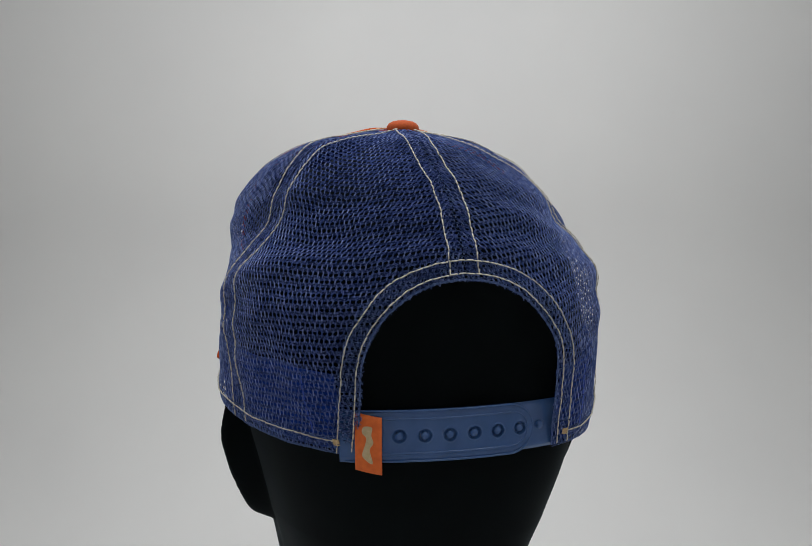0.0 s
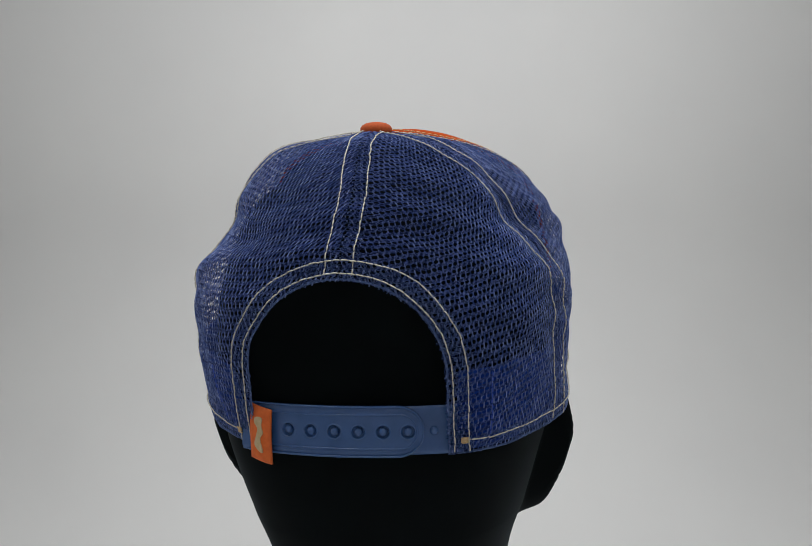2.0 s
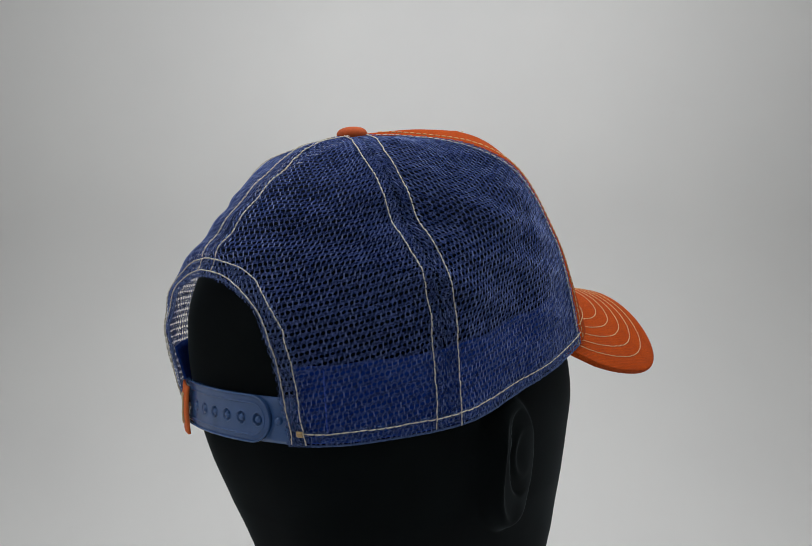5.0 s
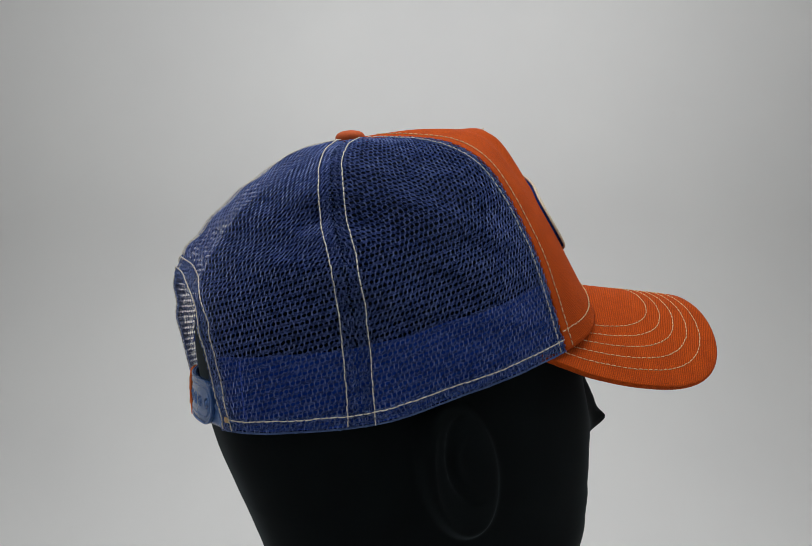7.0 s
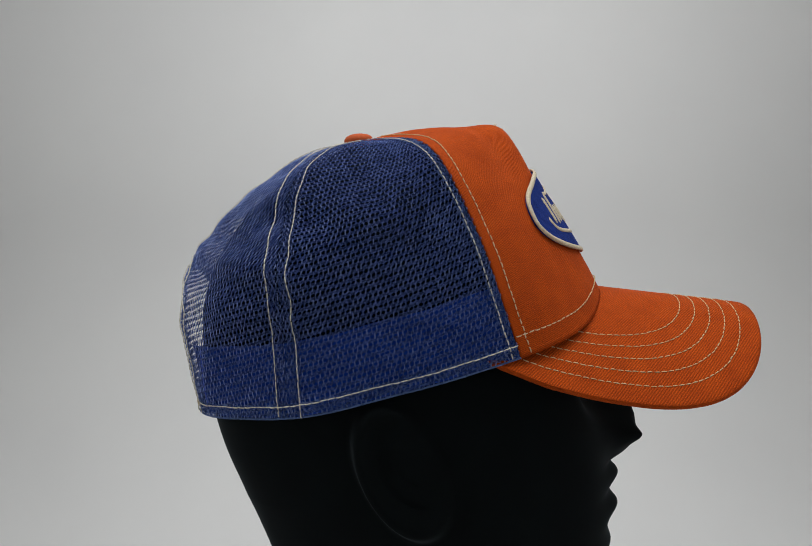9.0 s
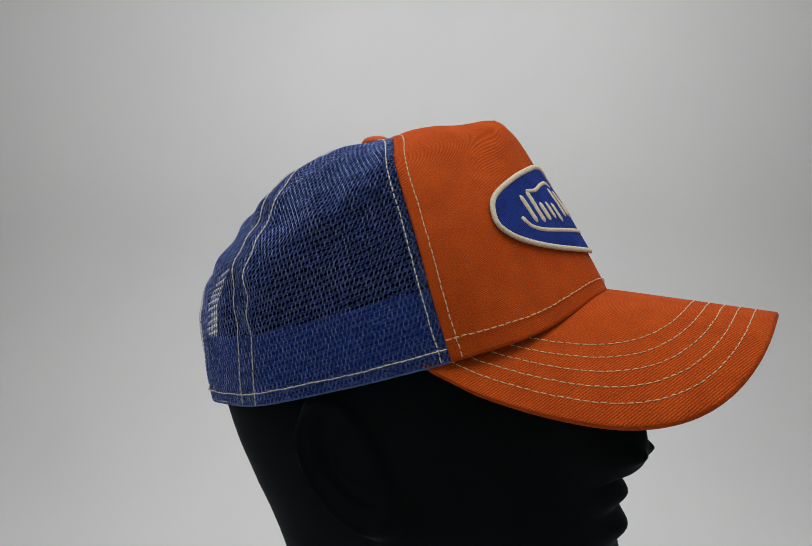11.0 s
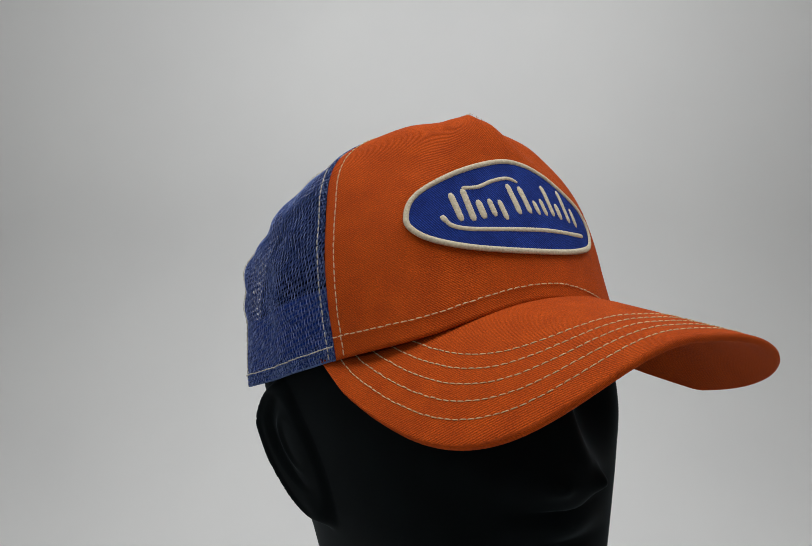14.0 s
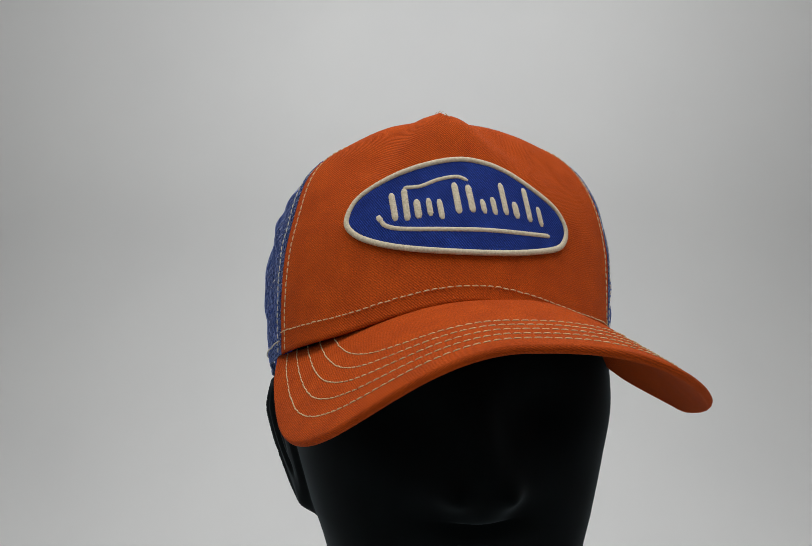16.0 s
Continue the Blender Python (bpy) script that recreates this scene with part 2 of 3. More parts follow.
bent = unit(np.cross(np.gradient(CROWN, axis=1), np.gradient(CROWN, axis=0)))
bent *= np.sign((bent * NORMAL).sum(-1, keepdims=True))
bent[:, :3] = NORMAL[:, :3]
NORMAL = unit(NORMAL + (bent - NORMAL) * slack[:, None, None])
DOWN = np.concatenate([np.zeros((NU, 1)), np.cumsum(np.linalg.norm(np.diff(CROWN, axis=1), axis=2), axis=1)], axis=1)
UP = DOWN[:, -1:] - DOWN                                                           # metres above the hem, along the cloth


def sample(table, col, row):
    col, row = np.clip(col, 0, NU - 1.001), np.clip(row, 0, NV - 1.001)
    i, j = np.floor(col).astype(int), np.floor(row).astype(int)
    f, g = (col - i)[..., None], (row - j)[..., None]
    return (table[i, j] * (1 - f) + table[i + 1, j] * f) * (1 - g) + (table[i, j + 1] * (1 - f) + table[i + 1, j + 1] * f) * g


def row_at(col, up):
    """The row of the crown's grid that lies up metres above the hem, in each column."""
    i = np.clip(np.floor(col).astype(int), 0, NU - 2)
    f = col - i
    out = np.empty(len(col))
    for n in range(len(col)):
        heights = UP[i[n]] * (1 - f[n]) + UP[i[n] + 1] * f[n]
        out[n] = np.interp(up[n], heights[::-1], np.arange(NV)[::-1])
    return out


def on_crown(col, up, lift=0.0):
    col, up = np.asarray(col, float), np.asarray(up, float)
    row = row_at(col, up)
    n = unit(sample(NORMAL, col, row))
    return sample(CROWN, col, row) + n * lift, n


CROWN_TREE = BVHTree.FromPolygons([tuple(v) for v in CROWN.reshape(-1, 3)], grid_faces(NU, NV))


def cast(eye, way, lift=0.0):
    """Where a line meets the crown, lifted off it, and the outward way there."""
    place, n, _, _ = CROWN_TREE.ray_cast(Vector(eye), Vector(way))
    if place is None:
        place, n, _, _ = CROWN_TREE.find_nearest(Vector(eye))
    n = np.array(n) * (1 if n.dot(Vector(way)) < 0 else -1)
    return np.array(place) + n * lift, n


ARCH_W, ARCH_TOP, ARCH_MID, ARCH_X = 0.0402, -0.0158, -0.053, 0.0008


def arch_gap(p):
    """How far outside the opening in the back a place lies, in metres; negative: in it."""
    x, y, z = p[..., 0], p[..., 1], p[..., 2]
    d = np.hypot(x - ARCH_X, np.maximum(z - ARCH_MID, 0) * ARCH_W / (ARCH_TOP - ARCH_MID)) - ARCH_W
    return np.where(y < -0.03, d, 1.0)


def arch_line(gap, lift, low=-0.0845, count=120):
    """The line on the crown that runs at a distance round the opening, from hem to hem."""
    w, top = ARCH_W + gap, ARCH_TOP - ARCH_MID + gap
    flat = [(-w, z) for z in np.linspace(low, ARCH_MID, 20, endpoint=False)]
    flat += [(-w * math.cos(q), ARCH_MID + top * math.sin(q)) for q in np.linspace(0, math.pi, count)]
    flat += [(w, z) for z in np.linspace(ARCH_MID, low, 21)[1:]]
    hits = [cast((x + ARCH_X, -0.3, z), (0, 1, 0), lift) for x, z in flat]
    return np.array([h[0] for h in hits]), np.array([h[1] for h in hits])


def netting(name, u0, u1, parent, label="", cell=0.0023, pitch=0.0030, wide=0.00022, thick=0.00022, lift=0.0, low=0.0005, high=1.0, keep=None, mat=None, ply=(-0.00084, -0.00042, 0.0, 0.00042, 0.00084), ties=0.00016, slant=0.0):
    """Knitted net over a stretch of the crown: slanting bands of parallel filaments, tied to the next band at every turn.
    slant: how much the rows climb, towards u1, against the hem."""
    c0, c1 = column(u0), column(u1)
    cols = np.linspace(c0, c1, int(abs(c1 - c0)) * 2 + 2)
    reach = np.array([np.interp(c, np.arange(NU), DOWN[:, -1]) for c in cols])
    top = min(high, reach.max() - 0.004)
    middle = len(cols) // 2
    rows = []
    spare = int(abs(slant) * 0.06 / pitch) + 1 if slant else 0
    for j in range(-spare, int((top - low) / pitch) + 1 + spare):
        h = low + j * pitch
        p, _ = on_crown(cols, np.full(len(cols), max(h, low)))
        s = np.concatenate([[0], np.cumsum(np.linalg.norm(np.diff(p, axis=0), axis=1))])
        s -= s[middle]
        k = np.arange(math.ceil(s[0] / (cell / 2)), math.floor(s[-1] / (cell / 2)) + 1)
        if len(k) < 2:
            continue
        jog = np.random.uniform(-0.09, 0.09, (2, len(k)))
        c = np.interp((k + jog[0]) * cell / 2, s, cols)
        up = h + slant * k * cell / 2 + (np.where((k + j) % 2 == 1, 0.10, -0.10) + jog[1]) * pitch
        threads = [on_crown(c, up + d, lift) for d in ply]
        ok = (np.interp(c, cols, reach) > up + 0.002) & (up > low - 0.0003)
        rows.append((j, k, threads, ok))
    a, b, o, w = [], [], [], []

    def lay(p, q, n, size):
        a.append(p), b.append(q), o.append(n), w.append(np.full(len(p), size))
    for n, (j, k, threads, ok) in enumerate(rows):
        m = ok[:-1] & ok[1:]
        for q, nn in threads:
            lay(q[:-1][m], q[1:][m], nn[:-1][m], wide)
        if n + 1 < len(rows):
            j2, k2, threads2, ok2 = rows[n + 1]
            _, i1, i2 = np.intersect1d(k, k2, return_indices=True)
            m = ((k[i1] + j) % 2 == 1) & ok[i1] & ok2[i2]
            q, nn = threads[len(ply) // 2]
            q2, nn2 = threads2[(len(ply) - 1) // 2]
            foot, head = (q[i1] + nn[i1] * 0.00015)[m], (q2[i2] + nn2[i2] * 0.00015)[m]
            aside = unit(np.cross(head - foot, nn[i1][m]) + 1e-12) * 0.00016
            for s in (-1, 1):
                lay(foot + aside * s, head + aside * s, nn[i1][m], ties)
    a, b, o, w = np.concatenate(a), np.concatenate(b), np.concatenate(o), np.concatenate(w)
    m = np.linalg.norm(a - b, axis=1) < 2.5 * cell
    if keep is not None:
        m &= keep((a + b) / 2)
    me = strands(name, a[m], b[m], o[m], w[m][:, None], thick, mat or NAVY_NET)
    me.materials.append(TIE_NET)
    me.polygons.foreach_set("material_index", np.tile((w[m] == ties).astype(np.int32), 3))
    return part(name, me, parent, label)


def crown_line(u, start, end, lift, count=70, shift=0.0):
    """A line down the crown beside the rib u, shift metres to the side of it, between two heights over the hem."""
    col = np.full(count, float(column(u)))
    up = np.linspace(start, end, count)
    p, n = on_crown(col, up, lift)
    if shift:
        side = unit(np.cross(np.gradient(p, axis=0), n))
        hits = [CROWN_TREE.find_nearest(Vector(q)) for q in p + side * shift]
        p = np.array([np.array(h[0]) for h in hits]) + n * lift
    return p, n


def hem_line(u0, u1, up, lift, count=160):
    cols = np.linspace(column(u0), column(u1), count)
    return on_crown(cols, np.broadcast_to(up, count), lift)


# ---- the tent ----
def tent():
    half_w, back, front, top, bend = 0.70, 0.55, -0.85, 0.98, 0.36
    # floor that sweeps up into the back wall
    prof = [(front, 0.0)] + [(back - bend + bend * math.sin(q), bend - bend * math.cos(q)) for q in np.linspace(0, math.pi / 2, 24)] + [(back, top)]
    v, f = [], []
    for y, z in prof:
        v += [(-half_w, y, z), (half_w, y, z)]
    f = [(2 * i, 2 * i + 1, 2 * i + 3, 2 * i + 2) for i in range(len(prof) - 1)]
    me = mesh("floor", v, f, WHITE)
    floor = new("floor", me)
    floor.modifiers.new("thick", "SOLIDIFY").thickness = -0.004
    tagged(floor, "seamless white backdrop cloth sweeping up behind the head", "backdrop", kind="structure")
    for name, x in (("wall_west", -half_w - 0.01), ("wall_east", half_w + 0.01)):
        box(name, (x, (front + back) / 2, top / 2), (0.012, back - front + 0.05, top + 0.05), "white cloth side of the photo tent", "wall")
    box("wall_south", (0, front - 0.012, top / 2), (2 * half_w, 0.012, top + 0.05), "white cloth front of the photo tent", "wall")
    box("ceiling", (0, (front + back) / 2, top + 0.03), (2 * half_w + 0.05, back - front + 0.05, 0.012), "white cloth roof of the photo tent", "ceiling")


def box(name, centre, size, label, category):
    bm = bmesh.new()
    bmesh.ops.create_cube(bm, size=1, matrix=Matrix.Translation(centre) @ Matrix.Diagonal((*size, 1)))
    me = bpy.data.meshes.new(name)
    bm.to_mesh(me)
    bm.free()
    me.materials.append(WHITE)
    return tagged(new(name, me), label, category, kind="structure")


# ---- the mannequin head ----
def bell(x, c, w):
    return np.exp(-((x - c) / w) ** 2)


def mannequin():
    """A plain head on a neck: level slices of an egg, with nose, lips and ears drawn out of it. Heights from the eye's level."""
    zs = np.concatenate([np.linspace(-EYE, -0.17, 40, endpoint=False), np.linspace(-0.17, 0.049, 240)])
    keys_z = (-0.330, -0.250, -0.205, -0.185, -0.168, -0.150, -0.130, -0.105, -0.080, -0.050, -0.015, 0.015, 0.035, 0.049)
    front = (0.040, 0.042, 0.055, 0.0895, 0.0985, 0.1005, 0.0995, 0.0985, 0.096, 0.087, 0.073, 0.058, 0.042, 0.015)
    back = (-0.072, -0.062, -0.064, -0.069, -0.076, -0.083, -0.0915, -0.1015, -0.108, -0.112, -0.108, -0.090, -0.066, -0.040)
    wide = (0.070, 0.056, 0.053, 0.055, 0.058, 0.062, 0.0688, 0.0757, 0.0815, 0.0815, 0.079, 0.069, 0.046, 0.012)
    nt = 480
    th = np.linspace(0, 2 * math.pi, nt, endpoint=False)
    c, s = np.cos(th), np.sin(th)
    ca, sa = math.cos(radians(2)), math.sin(radians(2))        # the face looks a little past the brim
    v = []
    for z in zs:
        f, b, w = (spline(np.array(k), np.interp([z], keys_z, np.arange(len(keys_z))))[0] for k in (front, back, wide))
        cy, ry = (f + b) / 2, (f - b) / 2
        blunt = 0.64 + 0.01 * rise(z, -0.10, -0.06) * (1 - rise(z, -0.01, 0.02)) + 0.27 * rise(z, -0.04, 0.0)
        x = w * np.sign(s) * np.abs(s) ** np.where(c > 0, 0.78, blunt) * np.where(s < 0, 1 + 0.06 * rise(c, 0.0, 0.3), 1)
        y = cy + ry * np.sign(c) * np.abs(c) ** 0.95
        face = np.clip(c, 0, 1) ** 2
        under = np.clip((z + 0.1170) / 0.015, 0, 1)
        nose = 0.0190 * np.clip((-0.048 - z) / 0.046, 0, 1) ** 0.75 * np.sqrt(1 - (1 - under) ** 2)
        y = y + face * bell(x, 0.002, 0.011 + 0.009 * bell(z, -0.102, 0.012)) * nose
        y = y + face * bell(x, 0.002, 0.020) * (0.0085 * bell(z, -0.1245, 0.0065) + 0.0075 * bell(z, -0.1410, 0.0065) - 0.001 * bell(z, -0.1325, 0.002) + 0.004 * bell(z, -0.161, 0.007))
        y = y - face * (bell(x, 0.033, 0.016) + bell(x, -0.029, 0.016)) * 0.012 * bell(z, -0.076, 0.013)
        y = y + face * (bell(x, 0.014, 0.006) + bell(x, -0.010, 0.006)) * 0.007 * bell(z, -0.1035, 0.005)
        yc = -0.008 - (z + 0.105) * 0.28
        e = np.hypot((y - yc) / 0.021, (z + 0.1065) / 0.036)
        bowl = np.hypot((y - yc - 0.006) / 0.021, (z + 0.100) / 0.030)
        behind = 1 - rise(y - yc, -0.004, 0.016)
        ear = 0.0135 * (1 - rise(e, 0.86, 1.06)) + 0.0016 * bell(e, 0.84, 0.07) * behind - 0.0040 * (1 - rise(bowl, 0.70, 0.80)) * behind
        ear = ear + 0.0022 * bell(bowl, 0.42, 0.08) * behind * rise(z, -0.125, -0.11) + 0.003 * bell(np.hypot(y - yc - 0.007, z + 0.133), 0, 0.007)
        ear = ear * (1 - 0.15 * rise(-z, 0.100, 0.140)) * (1 - 0.3 * rise(z, -0.095, -0.075))
        x = x + np.sign(s) * ear * (np.abs(s) > 0.6) * np.clip(0.62 - 20 * (y - yc), 0.0, 1.05)
        v += list(np.stack([x * ca - (y + 0.02) * sa - 0.002, x * sa + (y + 0.02) * ca - 0.02, np.full(nt, z + EYE)], 1))
    n = len(zs)
    faces = [(i * nt + j, i * nt + (j + 1) % nt, (i + 1) * nt + (j + 1) % nt, (i + 1) * nt + j) for i in range(n - 1) for j in range(nt)]
    faces.append(tuple(range(nt - 1, -1, -1)))
    faces.append(tuple((n - 1) * nt + j for j in range(nt)))
    ob = new("mannequin_head", mesh("mannequin_head", v, faces, BLACK))
    return tagged(ob, "matte black mannequin head wearing the trucker cap", "mannequin head")


# ---- the cap ----
def crown_sheet(u0, u1, low, high, lift, nu, nv):
    """Places, outward ways and cloth coordinates over the crown between two ribs and two heights over the hem."""
    cols = np.linspace(column(u0), column(u1), nu)
    reach = np.array([np.interp(c, np.arange(NU), DOWN[:, -1]) for c in cols])
    outer, norms, uvs = np.empty((nu, nv, 3)), np.empty((nu, nv, 3)), np.empty((nu, nv, 2))
    for j in range(nv):
        up = low + (np.minimum(high, reach - 0.001) - low) * j / (nv - 1)
        outer[:, j], norms[:, j] = on_crown(cols, up, lift)
        uvs[:, j, 1] = up
        s = np.concatenate([[0], np.cumsum(np.linalg.norm(np.diff(outer[:, j], axis=0), axis=1))])
        uvs[:, j, 0] = s
    return outer, norms, uvs


def crown_cloth(name, u0, u1, low, high, lift, thick, mat, parent, label="", nu=60, nv=60):
    """A sheet of cloth that follows the crown between two ribs and two heights over the hem."""
    outer, norms, uvs = crown_sheet(u0, u1, low, high, lift, nu, nv)
    return part(name, slab(name, outer, norms, thick, mat, uvs), parent, label)


def front_panel(parent):
    """The one orange panel, from front seam to front seam, with a small fold where its top is gathered."""
    r, rn, ruv = crown_sheet(6, 4, 0.0, 1.0, 0.0006, 60, 90)
    l, ln, luv = crown_sheet(-4, -6, 0.0, 1.0, 0.0006, 60, 90)
    luv[..., 0] -= luv[-1:, :, 0]
    mid = unit(rn[:1] + ln[-1:])
    outer = np.concatenate([l[:-1], (l[-1:] + r[:1]) / 2, r[1:]])
    norms = np.concatenate([ln[:-1], mid, rn[1:]])
    uvs = np.concatenate([luv, ruv[1:]])
    part("front_panel", slab("front_panel", outer, norms, 0.0012, ORANGE, uvs), parent, "orange cotton twill front panel")
    # added dark sheets, for inner shade: they hide the orange seen through the net
    crown_cloth("front_inner_shade", 6, 3.95, 0.008, 1.0, -0.0024, 0.0008, INNER_SHADE, parent, "dark navy sheet added behind the front panel for the shade inside")
    crown_cloth("front_inner_shade", -3.95, -6, 0.008, 1.0, -0.0024, 0.0008, INNER_SHADE, parent, "dark navy sheet added behind the front panel for the shade inside")


BRIM_K = 6.2        # how sharply the brim arches across
BRIM_X = -0.0075    # its middle lies a little to the left


def brim_place(flat_x, y):
    """From the flat cut of the brim to its bent shape."""
    c = 2 * BRIM_K
    xs = np.linspace(0, 0.12, 400)
    arc = 0.5 * (xs * np.sqrt(1 + (c * xs) ** 2) + np.arcsinh(c * xs) / c)
    x = np.sign(flat_x) * np.interp(np.abs(flat_x), arc, xs)
    mid = -0.0257 - np.where(y > 0.1, 0.115, 0.10) * (y - 0.1)
    sharp = np.where(y < 0.096, 6.1 + 29 * (np.maximum(y, 0.036) - 0.096), 6.1 + np.where(x > 0, 31, -8) * (y - 0.096))
    out = rise(y, 0.035, 0.105)                     # its ends hug the crown
    return np.stack([x * np.where(x > 0, 0.945 + 0.055 * out, 0.91 + 0.09 * out) * np.where(x < 0, 1 + 0.058 * out, 1.0) + BRIM_X * out, y, mid - sharp * x ** 2 * np.where(x < 0, np.minimum(np.abs(x) / 0.085, 1.1) ** 0.6, 1.0) - 0.0045 * (1 - rise(y, 0.05, 0.15)) * np.minimum(np.abs(x) / 0.0865, 1) ** 5], -1)


def brim_edge(q, inset):
    """The flat outline of the brim, q from 0 (right end) to 1 (left end), inset metres from its edge."""
    q = np.asarray(q, float)
    wide, deep, y0, power = 0.1010 - inset, 0.1128 - inset, 0.060, 2 / 2.7
    a = (q * 1.0 - 0.5) * 2
    tail = 0.17
    ang = np.clip(a / (1 - tail), -1, 1) * math.pi / 2
    x = -wide * np.sign(np.sin(ang)) * np.abs(np.sin(ang)) ** power
    y = y0 + deep * np.abs(np.cos(ang)) ** power
    back = np.clip((np.abs(a) - (1 - tail)) / tail, 0, 1)
    return x * (1 - 0.03 * back), np.where(back > 0, y0 - back * 0.026, y)


def brim_inner(q):
    a = (np.asarray(q, float) - 0.5) * math.pi
    return -0.0955 * np.sin(a), 0.028 + 0.062 * np.abs(np.cos(a)) ** 1.15


def brim(parent):
    nq, nb, thick = 140, 26, 0.0032
    q = np.linspace(0, 1, nq)
    # even steps along the outline
    fine = np.linspace(0, 1, 2000)
    ex, ey = brim_edge(fine, 0)
    s = np.concatenate([[0], np.cumsum(np.hypot(np.diff(ex), np.diff(ey)))])
    q = np.interp(np.linspace(0, s[-1], nq), s, fine)
    ox, oy = brim_edge(q, 0)
    ix, iy = brim_inner(np.linspace(0, 1, nq))
    b = np.linspace(0, 1, nb)
    fx, fy = ox[:, None] + (ix - ox)[:, None] * b, oy[:, None] + (iy - oy)[:, None] * b
    top = brim_place(fx, fy)
    n = unit(np.cross(np.gradient(top, axis=0), np.gradient(top, axis=1)))
    if n[nq // 2, nb // 2, 2] < 0:
        n = -n
    # rounded outer edge: the rim bows out by half the thickness
    v, uv = [], []
    sections = 5
    for i in range(nq):
        for j in range(nb):
            v.append(top[i, j]), uv.append((fx[i, j], fy[i, j]))
        for j in range(nb - 1, -1, -1):
            v.append(top[i, j] - n[i, j] * thick), uv.append((fx[i, j] + 0.3, fy[i, j]))
        way = unit(top[i, 0] - top[i, 1])
        for k in range(1, sections):
            w = math.pi * k / sections
            v.append(top[i, 0] - n[i, 0] * thick / 2 * (1 + -math.cos(math.pi - w)) + way * math.sin(w) * thick * 0.45)
            uv.append((fx[i, 0] + 0.3, fy[i, 0] + 0.002 * k))
    m = 2 * nb + sections - 1
    faces = [(i * m + j, i * m + (j + 1) % m, (i + 1) * m + (j + 1) % m, (i + 1) * m + j) for i in range(nq - 1) for j in range(m)]
    faces += [tuple(range(m)), tuple((nq - 1) * m + j for j in range(m - 1, -1, -1))]
    ob = part("brim", mesh("brim", v, faces, BRIM_ORANGE, True, uv), parent, "curved orange twill brim with rows of cream stitching")
    for k in range(5):
        inset = 0.0085 + 0.0069 * k
        q = np.linspace(0.0, 1.0, 500)
        x, y = brim_edge(q, inset)
        jx, jy = brim_inner(np.linspace(0, 1, 500))
        ok = y > np.interp(x, jx[::-1], jy[::-1]) - 0.002
        p = brim_place(x[ok], y[ok])
        s = np.concatenate([[0], np.cumsum(np.linalg.norm(np.diff(p, axis=0), axis=1))])
        even = np.linspace(0, s[-1], 260)
        p = np.stack([np.interp(even, s, p[:, c]) for c in range(3)], 1)
        part("brim_stitching", stitches("brim_stitching", p, unit(np.stack([2 * BRIM_K * (p[:, 0] - BRIM_X), 0 * p[:, 0], np.ones(len(p))], 1)), 0.0029, 0.0006, 0.00028, THREAD), ob, "row of cream stitches")
    return ob


def tube(name, line, out, wide, high, mat, ridge=0.0, closed=False):
    """A raised cord along a line on the cloth, half round, ridged across as satin stitching is."""
    line, out = np.asarray(line), np.asarray(out)
    n = len(line)
    way = np.roll(line, -1, 0) - np.roll(line, 1, 0) if closed else np.gradient(line, axis=0)
    side = unit(np.cross(unit(way), out))
    v = []
    for i in range(n):
        r = 1 - (ridge if i % 2 else 0)
        if not closed:
            d = min(i, n - 1 - i)
            r *= min(1.0, 0.55 + 0.15 * d)
        for k in range(6):
            w = math.pi * k / 5
            v.append(line[i] + side[i] * math.cos(w) * wide / 2 * r + out[i] * (math.sin(w) * high * r - 0.0003))
    faces = []
    for i in range(n if closed else n - 1):
        a, b = 6 * i, 6 * ((i + 1) % n)
        faces += [(a + k, a + k + 1, b + k + 1, b + k) for k in range(5)] + [(a + 5, a, b, b + 5)]
    if not closed:
        faces += [tuple(range(5, -1, -1)), tuple(6 * (n - 1) + k for k in range(6))]
    return mesh(name, v, faces, mat)


def even(p, pitch, closed=False):
    """The places of a line again, at even steps."""
    p = np.asarray(p, float)
    if closed:
        p = np.concatenate([p, p[:1]])
    s = np.concatenate([[0], np.cumsum(np.linalg.norm(np.diff(p, axis=0), axis=1))])
    n = max(4, int(s[-1] / pitch))
    n += n % 2
    x = np.linspace(0, s[-1], n, endpoint=not closed)
    return np.stack([np.interp(x, s, p[:, c]) for c in range(p.shape[1])], 1)


def on_patch(ab, lift):
    """From the patch's own plane (millimetres from its middle, a to the reader's right) to the crown's front."""
    hits = [cast((-0.0013 - a / 1000, 0.3, 0.0147 + b / 1000), (0, -1, 0), lift) for a, b in ab]
    return np.array([h[0] for h in hits]), np.array([h[1] for h in hits])


